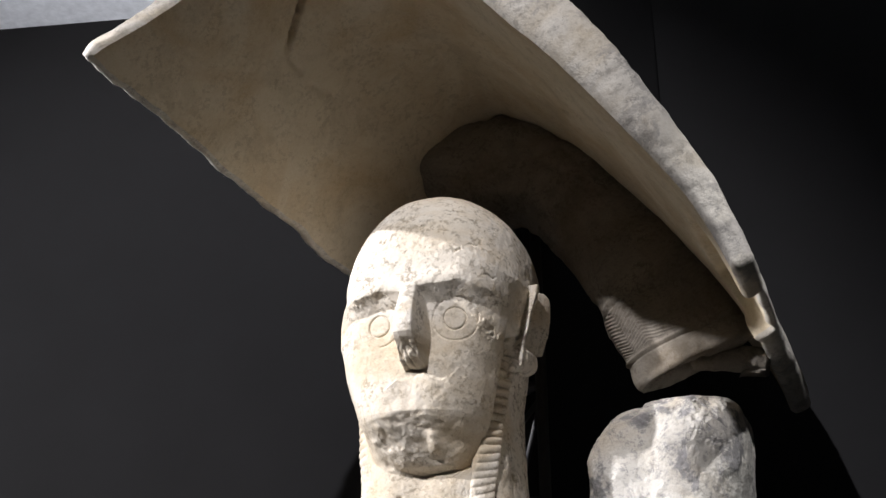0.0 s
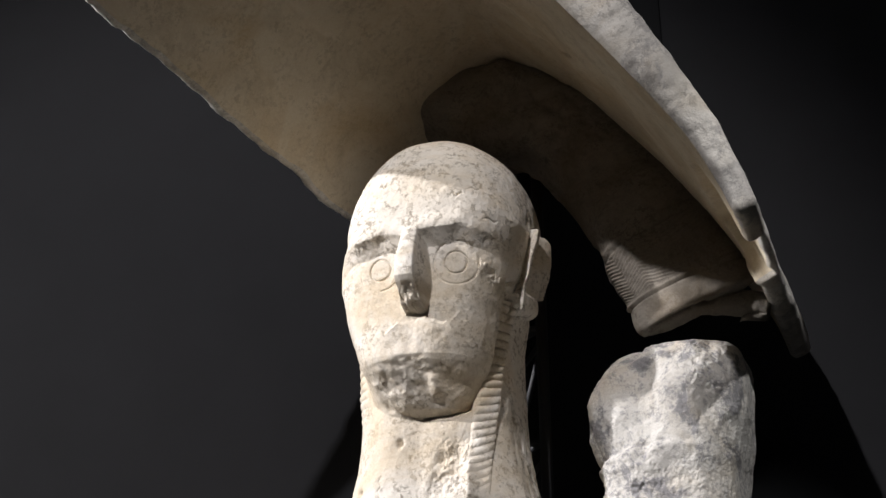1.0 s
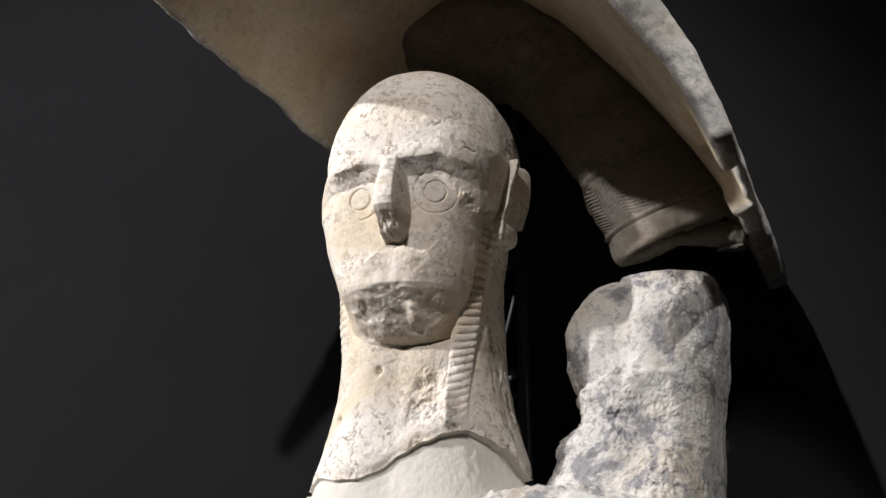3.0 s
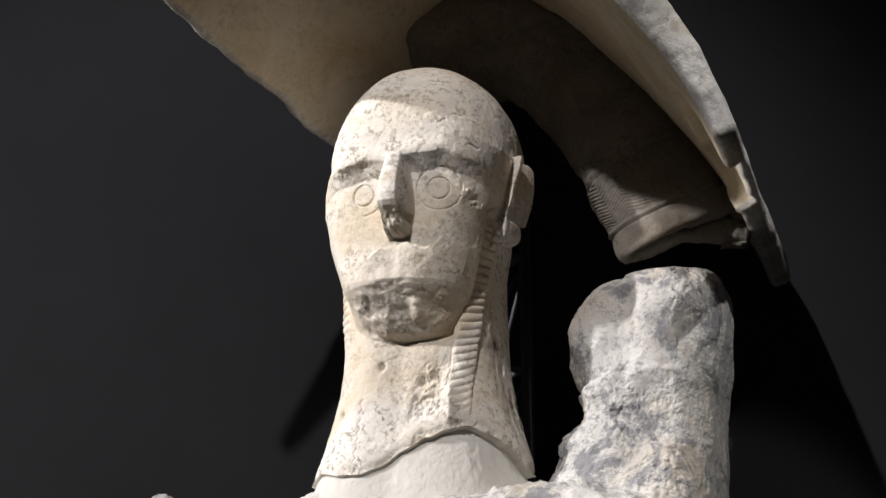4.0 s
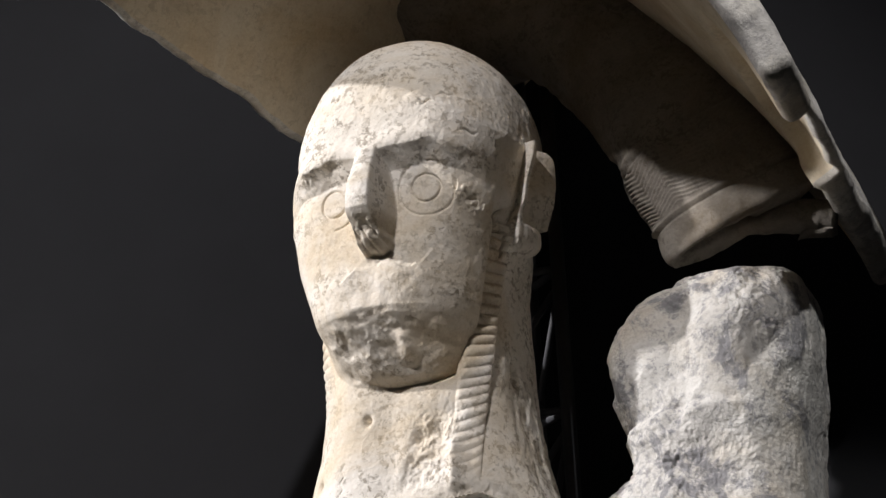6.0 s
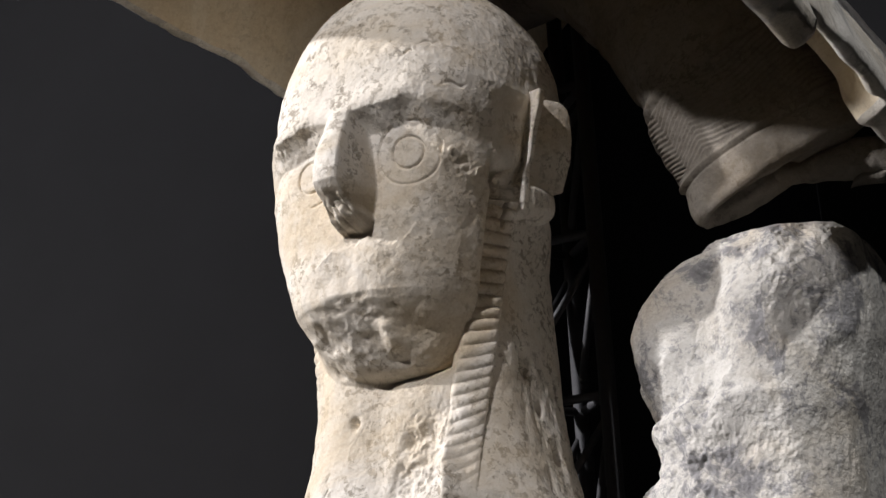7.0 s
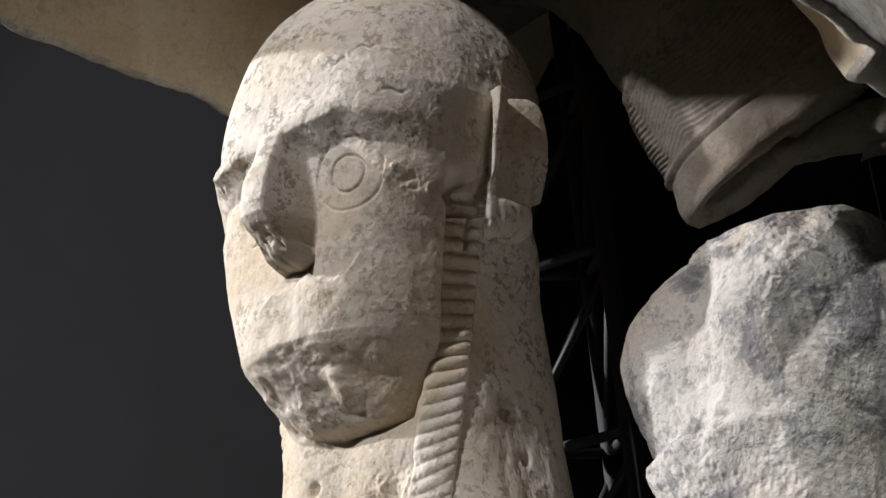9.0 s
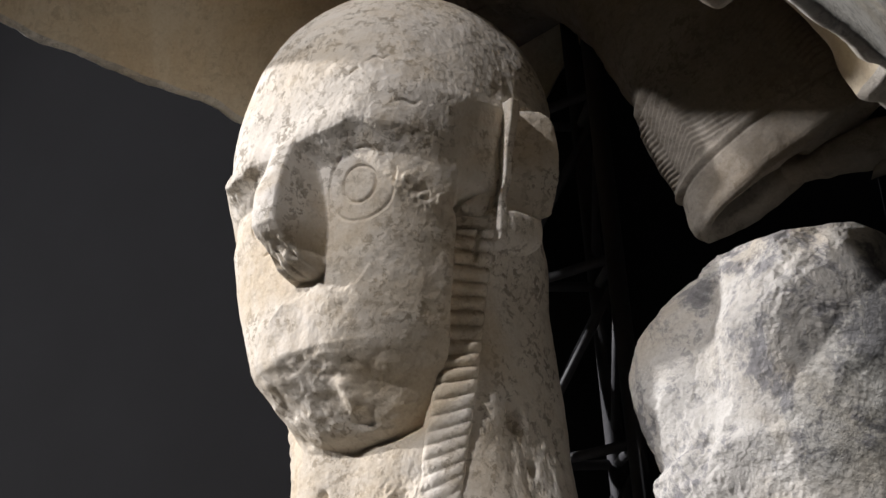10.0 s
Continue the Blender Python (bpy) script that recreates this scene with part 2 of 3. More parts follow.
    # ears: a flat front rim, a hollow shell that flares out behind it, a lobe below a notch
    side = r * cs
    ey = (0.029 - side) / 0.060
    ez = (z - 2.364) / 0.052
    out = (np.abs(sn) > 0.7) & (ey > -0.1) & (ey < 1.1) & (np.abs(ez) < 1.05)
    reach = np.sqrt(np.clip(1 - ez**2, 0, 1))
    ends = step(-1.0, -0.95, ez) * (1 - step(0.95, 1.0, ez))
    mid = 0.075 - 0.05 * ez
    wide = 0.072 + 0.02 * np.clip(ez, 0, 1)
    rim_front = ends * np.clip(1 - ((ey - mid) / wide) ** 6, 0, 1) ** 0.5
    edge = 0.34 + 0.40 * reach**0.7
    shell = step(mid, mid + 0.03, ey) * (1 - step(edge - 0.02, edge + 0.02, ey)) * ends * step(-0.52, -0.46, ez)
    bowl = -0.006 + 0.038 * np.clip(ey, 0, 1) ** 1.3
    lobe = np.clip(1 - ((ey - 0.33) / 0.38) ** 4 - ((ez + 0.74) / 0.27) ** 4, 0, 1) ** 0.4
    ear_n = 0.0012 * fractal(np.stack([r * sn, side, z], -1), 40, 2, 0.5, 81)
    ear = np.where(rim_front + lobe > 0.02, np.maximum(rim_front * (0.0112 + ear_n), (0.010 + 0.010 * np.clip(ey, 0, 0.6)) * lobe), 0)
    ear = np.where((shell > 0.5) & (rim_front < 0.5) & (lobe < 0.5), bowl, ear)
    on_ear = out & (ear > 0.002) & (ez > -1.0)
    r = np.where(on_ear, r - plait + ear, r + np.where(out, ear, 0))
    # surface wear
    p0 = np.stack([r * sn, -r * cs, z], -1)
    r = r + 0.0008 * fractal(p0, 24, 3, 0.5, 3) + 0.0004 * fractal(p0, 120, 3, 0.6, 9)
    x, y = r * sn, r * cs
    x = x + np.where(right, 0.18, 0.0) * np.clip(-y, 0, 1) * (1 - step(2.30, 2.36, z))
    u = x
    face_side = np.where(front, np.clip(face / np.maximum(r, 0.001) * 8 - 7, 0, 1), 0)
    y = y - turn * u * face_side * np.clip(np.abs(cs) * 1.6, 0, 1)
    # jaw side plane, dressed with a point and pitted
    jaw = face_side * step(0.035, 0.06, u - 0.55 * (z - 2.20)) * (1 - step(2.30, 2.34, z))
    y = y - jaw * (0.0015 + 0.0022 * np.clip(fractal(p0, 46, 4, 0.6, 15), -0.4, 1.2))
    # broken mouth and chin: a ragged ledge, rough stone slanting back under it
    p3 = p0 * np.array([1, 1, 1.3])
    rag = fractal(np.stack([u, u * 0, u * 0 + 3], -1), 34, 4, 0.6, 91)
    ledge = 2.237 + 0.06 * (u + 0.02) + 0.003 * rag
    low = face_side * (1 - step(-0.012, 0.0, z - ledge))
    core = low * np.exp(-(((u + 0.008) / 0.062) ** 8)) * step(2.180, 2.190, z)
    y = y + core * (0.0042 * fractal(p3, 30, 4, 0.5, 21) + 0.0045 * (cells(p3 + 0.004 * fractal(p0, 50, 2, 0.5, 22)[:, None], 34, 23) - 0.52) - 0.0012)
    knob = np.exp(-(((u - 0.024) / 0.007) ** 2) - ((z - 2.2065) / 0.010) ** 2)
    y = y + face_side * 0.010 * knob
    lip_top = 2.274 + 0.009 * rag + 0.011 * np.exp(-(((u - 0.028) / 0.02) ** 2)) - 0.05 * np.clip(u - 0.05, 0, 1)
    lip = face_side * (1 - step(-0.002, 0.002, z - lip_top)) * step(-0.004, 0.002, z - ledge) * (1 - step(0.030, 0.062, np.abs(u - 0.008)))
    y = y + lip * (0.0018 + 0.0017 * fractal(p0, 40, 3, 0.5, 31))
    # nose: a straight wedge with a flat ridge, its lower end broken and scored
    uc = u - 0.008
    ridge = curve(z, [(2.284, 0.112), (2.291, 0.130), (2.298, 0.142), (2.308, 0.1525), (2.316, 0.160), (2.322, 0.1645), (2.332, 0.1655), (2.35, 0.161), (2.385, 0.1475), (2.400, 0.134), (2.408, 0.10)]) - 0.10 * u
    w0 = curve(z, [(2.29, 0.0125), (2.32, 0.0110), (2.39, 0.0085)])
    nose = ridge - 0.0022 * (np.abs(uc) / w0) ** 2 - 5.0 * np.clip(np.abs(uc) - w0, 0, 1)
    tip = 1 - step(2.310, 2.320, z + 0.002 * rag)
    nose = nose + tip * (0.0034 * fractal(p0, 48, 4, 0.6, 41) - 0.0022 * np.exp(-((np.mod(uc * 1.0 + 0.35 * (z - 2.3) + 0.004, 0.0085) - 0.004) / 0.0013) ** 2) * (1 - step(2.303, 2.309, z)))
    nose = nose + 0.0010 * fractal(p0, 60, 3, 0.5, 45)
    y = np.where(front & (np.abs(uc) < 0.045) & (z > 2.287 + 0.003 * np.sin(u * 150 + 1)) & (z < 2.408), np.maximum(y, nose), y)
    # eyes: two engraved rings each
    for eu, ez0 in ((0.054, 2.349), (-0.037, 2.349)):
        d = np.hypot(u - eu, (z - ez0) / 1.05)
        groove = np.exp(-(((d - 0.0128) / 0.0009) ** 2)) + 0.7 * np.exp(-(((d - 0.0255) / 0.0009) ** 2)) * step(-0.4, 0.1, fractal(p0, 60, 2, 0.5, 47))
        y = y - face_side * (z < zb - 0.016) * 0.0022 * groove
    # damage at the outer eye corners and the brow ends
    for eu, ez0, s, a in ((0.083, 2.345, 0.010, 0.0040), (-0.060, 2.379, 0.012, 0.003), (-0.034, 2.386, 0.010, -0.003), (0.092, 2.333, 0.008, 0.0045)):
        k = np.exp(-(((u - eu) / s) ** 2) - ((z - ez0) / s) ** 2) * front
        y = y + k * a * (0.7 + 1.1 * fractal(p0, 80, 3, 0.6, 51))
    for eu, ez0 in ((0.076, 2.441), (0.061, 2.432), (0.094, 2.400), (0.02, 2.47), (-0.03, 2.455)):
        k = np.exp(-(((u - eu) / 0.0045) ** 2) - ((z - ez0 - 0.0015 * np.sin(u * 700)) / 0.0016) ** 2)
        y = y - front * 0.0035 * k
    # drilled hole, pits and gouges on the neck
    for ht, hz, s, d0 in ((87, 2.193, 0.0045, 0.014), (86, 2.202, 0.003, 0.008), (95, 2.158, 0.003, 0.010), (100, 2.12, 0.004, 0.010), (-20, 2.15, 0.003, 0.006), (-44, 2.095, 0.003, 0.008)):
        d = np.hypot((th - math.radians(ht)) * 0.09, (z - hz) * 0.6)
        k = d0 * np.exp(-((d / s) ** 2))
        x, y = x - k * sn, y - k * cs
    bare = step(75, 82, np.degrees(th)) * (1 - step(2.205, 2.215, z + 0.004 * rag)) * (1 - step(120, 140, np.degrees(th)))
    k = bare * (0.0010 + 0.0009 * np.clip(fractal(p0 * np.array([1, 1, 0.35]), 120, 4, 0.6, 63), -0.5, 1))
    x, y = x - k * sn, y - k * cs
    off_face = (1 - face_side) * front
    hurt = off_face * np.exp(-(((u - 0.030 - 0.2 * (z - 2.11)) / 0.021) ** 6) - ((z - 2.118) / 0.036) ** 6)
    y = y - hurt * (0.0045 + 0.004 * fractal(p0, 55, 4, 0.6, 61) + 0.004 * (cells(p0, 60, 65) - 0.5))
    ridge_l = off_face * np.exp(-(((u - 0.052 + 0.12 * (z - 2.10)) / 0.006) ** 2)) * step(2.075, 2.085, z) * (1 - step(2.13, 2.16, z))
    y = y + 0.005 * ridge_l
    zig = off_face * (np.abs(np.degrees(th) + 28) < 4) * np.exp(-(((u + 0.052 - 0.004 * (2 * np.abs(np.mod(z / 0.012, 1) - 0.5))) / 0.0010) ** 2)) * (1 - step(2.10, 2.12, z))
    y = y - 0.0009 * zig
    # the stone ends in a ragged break; plaster fills below it
    deg = np.degrees(th)
    zend = curve(deg, [(-130, 2.04), (-90, 2.035), (-50, 2.022), (-20, 2.024), (0, 2.042), (30, 2.066), (48, 2.070), (75, 2.060), (100, 2.035), (130, 2.04), (230, 2.04)])
    zend = zend + 0.0055 * fractal(np.stack([deg * 0.004, deg * 0, deg * 0], -1), 16, 2, 0.4, 71)
    below = 1 - step(-0.003, 0.0005, z - zend)
    bevel = np.exp(-(((z - zend) / 0.008) ** 2)) * (z > zend)
    cut = below * (0.0065 + 0.007 * np.clip(sn, 0, 1)) + bevel * (0.003 + 0.004 * np.clip(fractal(p0, 60, 3, 0.6, 73), 0, 1))
    x, y = x - cut * sn, y - cut * cs
    verts = np.stack([AX + x, AY - y, z], -1)
    faces = grid_faces(len(zs), cols, True)
    slot = np.where(below.reshape(len(zs), cols)[:-1].ravel() > 0.6, 1, 0)
    sc.add(verts, faces, slot)


def rock_column(sc, axis, zs, half, front_d, back_d, rough, seed, slot, cols=420, power=2.4, extra=None, soften=False):
    z, th = [g.ravel() for g in np.meshgrid(zs, np.linspace(-math.pi, math.pi, cols, endpoint=False), indexing="ij")]
    sn, cs = np.sin(th), np.cos(th)
    left, right = half
    def soft(rows):
        return sum(curve(np.minimum(z + k, zs[-1]), rows) for k in (-0.015, -0.008, 0.0, 0.0)) / 4 if soften else curve(z, rows)

    a = np.where(sn < 0, soft(left), soft(right))
    b = np.where(cs > 0, soft(front_d), soft(back_d))
    r = superellipse(sn, cs, a, b, power)
    p = np.stack([r * sn, -r * cs, z], -1)
    big = fractal(p, 14, 2, 0.5, seed)
    ridg = 1 - np.abs(fractal(p * np.array([1, 1, 0.6]), 16, 4, 0.5, seed + 5))
    fine = fractal(p, 62, 5, 0.6, seed + 11)
    warp = p + 0.012 * np.stack([fine, np.roll(fine, 7), big], -1)
    facet = cells(warp, 17, seed + 20) - 0.5
    worn = step(-0.25, 0.35, fractal(p, 11, 2, 0.5, seed + 40))
    broken = (1 - step(2.09, 2.14, z)) * (1 - step(-0.2, 0.5, th))
    small = 0.20 * fine + 0.26 * (cells(warp, 60, seed + 30) - 0.5) + 0.16 * (ridg - 0.6)
    r = r + np.minimum(r / 0.05, 1) * rough * (0.55 * big + 0.75 * facet + small * (0.28 + 0.45 * worn + 0.75 * broken)) * (1 - 0.55 * step(0.35, 1.1, th))
    if extra is not None:
        r = r + extra(th, z, p)
    verts = np.stack([axis[0] + r * sn, axis[1] - r * cs, z], -1)
    sc.add(verts, grid_faces(len(zs), cols, True), slot)


def raised_arm(sc):
    zs = np.concatenate([np.linspace(1.90, 2.23, 360, endpoint=False), 2.23 + 0.040 * np.sin(np.linspace(0, math.pi / 2, 90))])
    flat = [(2.230, 1.0), (2.245, 0.97), (2.255, 0.90), (2.263, 0.76), (2.268, 0.5), (2.2701, 0.0)]
    slope = [(2.230, 0.88), (2.245, 0.77), (2.255, 0.66), (2.263, 0.52), (2.268, 0.36), (2.2701, 0.0)]

    def capped(rows, top, cap=flat):
        return rows + [(z, top * k) for z, k in cap]

    left = capped([(1.90, 0.16), (2.0, 0.134), (2.03, 0.124), (2.06, 0.104), (2.09, 0.078), (2.12, 0.086), (2.165, 0.104), (2.20, 0.099)], 0.097, slope)
    right = capped([(1.90, 0.066), (2.0, 0.071), (2.10, 0.076), (2.17, 0.090), (2.21, 0.096)], 0.097)
    frontd = capped([(1.90, 0.15), (2.0, 0.125), (2.06, 0.105), (2.10, 0.100), (2.14, 0.104), (2.20, 0.104)], 0.090)
    backd = capped([(1.90, 0.10), (2.2, 0.085)], 0.07)

    def extra(th, z, p):
        boss = np.exp(-(((np.degrees(th) + 62) / 16) ** 2) - ((z - 2.072) / 0.018) ** 2)
        step_in = step(2.120, 2.132, z + 0.012 * fractal(p, 30, 2, 0.5, 5)) * np.exp(-(((np.degrees(th) + 30) / 45) ** 4))
        hole = np.exp(-(((np.degrees(th) + 60) / 5) ** 2) - ((z - 2.176) / 0.005) ** 2)
        top = step(2.225, 2.262, z)
        chop = 0.016 * top * (cells(p, 22, 141) - 0.45) - 0.013 * top * np.exp(-(((np.degrees(th) + 28) / 10) ** 2))
        flank = -0.010 * np.exp(-(((np.degrees(th) + 8) / 14) ** 2)) * step(2.14, 2.17, z) * (1 - step(2.22, 2.25, z))
        return 0.012 * boss - 0.010 * step_in - 0.012 * hole + chop + flank

    rock_column(sc, (0.176, 0.085), zs, (left, right), frontd, backd, 0.011, 101, 2, cols=640, power=2.7, extra=extra, soften=True)


def torso(sc):
    """Shoulders and upper chest, a rough block with a rounded top."""
    nx, ny = 300, 130
    xs = np.linspace(-0.56, 0.245, nx)
    ang = np.linspace(-math.pi / 2 - 0.55, math.pi / 2 + 0.55, ny)
    x, a = [g.ravel() for g in np.meshgrid(xs, ang, indexing="ij")]
    top = curve(x, [(-0.57, 1.90), (-0.54, 1.975), (-0.50, 2.018), (-0.44, 2.034), (-0.36, 2.022), (-0.30, 1.990), (-0.25, 2.003), (-0.19, 2.022), (-0.09, 2.010), (0.03, 2.006), (0.08, 2.012), (0.18, 1.995), (0.22, 1.96), (0.245, 1.90)])
    hd = curve(x, [(-0.57, 0.04), (-0.53, 0.09), (-0.4, 0.13), (-0.1, 0.155), (0.15, 0.14), (0.22, 0.10), (0.245, 0.05)])
    sn, cs = np.sin(a), np.cos(a)
    y = 0.02 + hd * np.sign(sn) * np.abs(sn) ** 0.7
    z = top - 0.07 * (1 - np.sign(cs) * np.abs(cs) ** 0.8)
    p = np.stack([x, y, z], -1)
    z = z + 0.005 * fractal(p, 24, 3, 0.5, 201) + 0.0022 * fractal(p, 80, 3, 0.6, 207)
    z = z + 0.010 * (cells(p, 28, 221) - 0.5) + 0.004 * (cells(p, 75, 231) - 0.5)
    y = y + 0.004 * fractal(p, 30, 4, 0.6, 211)
    low = np.abs(a) > math.pi / 2 + 0.50
    z = np.where(low, 1.15, z)
    verts = np.stack([x, y, z], -1)
    sc.add(verts, grid_faces(nx, ny, False)[:, ::-1], 2)


sculpture = Sculpt()
head_and_neck(sculpture)
raised_arm(sculpture)
torso(sculpture)
statue = new("statue", sculpture.mesh("statue", [STONE, PLASTER, ROUGH]))
tagged(statue, "weathered cream limestone statue with plaster repair at the neck", "statue")


# ---- the shield over the head ----
FRONT = [(0.0, -0.325, 2.590), (0.10, -0.262, 2.650), (0.22, -0.17, 2.728), (0.35, -0.065, 2.758), (0.47, 0.030, 2.702), (0.60, 0.130, 2.590), (0.74, 0.216, 2.472), (0.87, 0.286, 2.360), (1.0, 0.330, 2.258)]


def smooth_curve(u, pairs):
    """Natural-looking interpolation through the given stations (Catmull-Rom)."""
    xs, ys = np.array(pairs).T
    m = np.gradient(ys, xs)
    i = np.clip(np.searchsorted(xs, u) - 1, 0, len(xs) - 2)
    h = xs[i + 1] - xs[i]
    t = (u - xs[i]) / h
    return ((2 * t**3 - 3 * t**2 + 1) * ys[i] + (t**3 - 2 * t**2 + t) * h * m[i] + (-2 * t**3 + 3 * t**2) * ys[i + 1] + (t**3 - t**2) * h * m[i + 1])


def shield_point(u, v):
    fx = smooth_curve(u, [(a, b) for a, b, _ in FRONT])
    fz = smooth_curve(u, [(a, c) for a, _, c in FRONT])
    fy = -0.45 + 0.15 * step(-0.15, 0.62, u) + 0.015 * np.clip(u, 0, 1)
    # the bend of the front edge juts forward
    jut = 0.029 * step(0.25, 0.48, u) * (1 - step(0.75, 0.95, u))
    fx, fy, fz = fx + jut * (0.505 - fx), fy + jut * (-1.46 - fy), fz + jut * (1.705 - fz)
    d = np.array([0.128, 0.655, -0.104])[None] * (1 - u[:, None]) + np.array([-0.020, 0.512, 0.010])[None] * u[:, None]
    return np.stack([fx, fy, fz], -1) + v[:, None] * d - v[:, None] * jut[:, None] * np.stack([0.505 - fx, -1.46 - fy, 1.705 - fz], -1)


def shield_mesh():
    nu, nv, nt = 330, 190, 16
    sc = Sculpt()
    uu, vv = [g.ravel() for g in np.meshgrid(np.linspace(0, 1, nu), np.linspace(0, 1, nv), indexing="ij")]
    # the sheet's outline wavers like a chipped edge
    e = 1e-3

    def spot_on(u, v):
        p = shield_point(u, v)
        du = shield_point(np.clip(u + e, 0, 1.01), v) - shield_point(np.clip(u - e, -0.01, 1), v)
        dv = shield_point(u, v + e) - shield_point(u, v - e)
        n = np.cross(dv, du)
        return p, -n / np.linalg.norm(n, axis=1)[:, None]

    wave = np.stack([vv * 3, uu * 0, uu * 0], -1)
    wave_f = np.stack([uu * 4, uu * 0 + 5, uu * 0], -1)
    ul = 0.005 * fractal(wave, 3, 4, 0.5, 301) * (1 - uu) ** 6
    vf = 0.004 * fractal(wave_f, 3, 4, 0.5, 311) * (1 - vv) ** 8
    chip = 0.040 + 0.004 * value_noise(np.stack([vv * 3, vv * 0, vv * 0 + 2], -1), 3, 361)
    p, n = spot_on(np.clip((uu + ul) * (1 - 0.018 - chip * step(0.13, 0.16, vv)), -0.01, 1.01), vv + vf)
    thick = smooth_curve(uu, [(0, 0.02), (0.25, 0.046), (0.45, 0.064), (0.6, 0.060), (0.72, 0.051), (0.85, 0.036), (1, 0.024)]) + 0.0015 * value_noise(p, 9, 7)
    thick = thick + 0.003 * step(0.15, 0.2, vv) * step(0.84, 0.9, uu)
    inner = p - n * (0.0005 * fractal(p, 40, 3, 0.5, 321) + 0.0018 * value_noise(p, 6, 331))[:, None]
    # an old crack that runs in from the front edge and fades, and a seam along the bend
    waver = 0.006 * fractal(np.stack([vv, vv * 0, vv * 0], -1), 30, 3, 0.6, 381)
    line = curve(vv, [(0, 0.30), (0.145, 0.236), (0.216, 0.183), (0.278, 0.170), (0.366, 0.176)])
    depth = curve(vv, [(0, 1), (0.2, 1), (0.235, 0.35), (0.37, 0.25), (0.38, 0)]) * step(-0.5, 0.1, fractal(np.stack([vv, vv * 0, vv * 0 + 4], -1), 40, 2, 0.5, 383) + 1.2 * (vv < 0.22))
    crack = depth * np.exp(-(((uu - line - waver) / 0.0042) ** 2))
    bend = curve(uu, [(0.42, 0.53), (0.60, 0.34), (0.78, 0.13)]) + 0.012 * fractal(np.stack([uu, uu * 0, uu * 0], -1), 14, 3, 0.6, 385)
    seam = np.exp(-(((vv - bend) / 0.005) ** 2)) * step(0.44, 0.5, uu) * (1 - step(0.72, 0.78, uu)) * step(-0.2, 0.3, fractal(p, 24, 2, 0.5, 387))
    inner = inner + n * (0.011 * crack + 0.005 * seam)[:, None]
    # a piece has broken out of the inner face beside the front corner, leaving a pale strip and a stump
    gap = step(0.875, 0.89, uu) * step(0.15, 0.165, vv) * (1 - step(0.47, 0.485, vv))
    inner = inner + n * (gap * (0.016 + 0.002 * fractal(p, 50, 3, 0.5, 371)))[:, None]
    stump = np.exp(-(((uu - 0.985) / 0.03) ** 4) - ((vv - 0.495) / 0.013) ** 4)
    inner = inner - n * (0.005 * stump)[:, None]
    outer = p + n * (thick + 0.0013 * fractal(p, 30, 4, 0.55, 341) + 0.0025 * (cells(p, 26, 343) - 0.5))[:, None]
    f = grid_faces(nu, nv, False)
    sc.add(inner, f[:, ::-1], 0)
    sc.add(outer, f, 1)
    # rounded rough rim all the way round
    idx = np.arange(nu * nv).reshape(nu, nv)
    loop = np.concatenate([idx[:, 0], idx[-1, 1:], idx[-2::-1, -1], idx[0, -2:0:-1]])
    a, b = inner[loop], outer[loop]
    centre = p.mean(0)
    nl = n[loop]
    tang = np.roll(a, -1, 0) - np.roll(a, 1, 0)
    outw = np.cross(tang, nl)
    outw /= np.linalg.norm(outw, axis=1)[:, None] + 1e-9
    outw *= np.sign(((a - centre) * outw).sum(1))[:, None]
    rows = []
    for k in np.linspace(0, 1, nt):
        q = a * (1 - k) + b * k
        bulge = 0.007 * (1 - (2 * k - 1) ** 4)
        rough = (0.0012 * fractal(q, 34, 3, 0.5, 351) + 0.0022 * (cells(q, 38, 353) - 0.5) + 0.0008 * fractal(q, 150, 2, 0.5, 357)) * (1 - (2 * k - 1) ** 8)
        rows.append(q + outw * (bulge + rough)[:, None])
    sc.add(np.concatenate(rows), grid_faces(nt, len(loop), True), 1)
    return sc.mesh("stone_shield", [SHIELD, RIM])


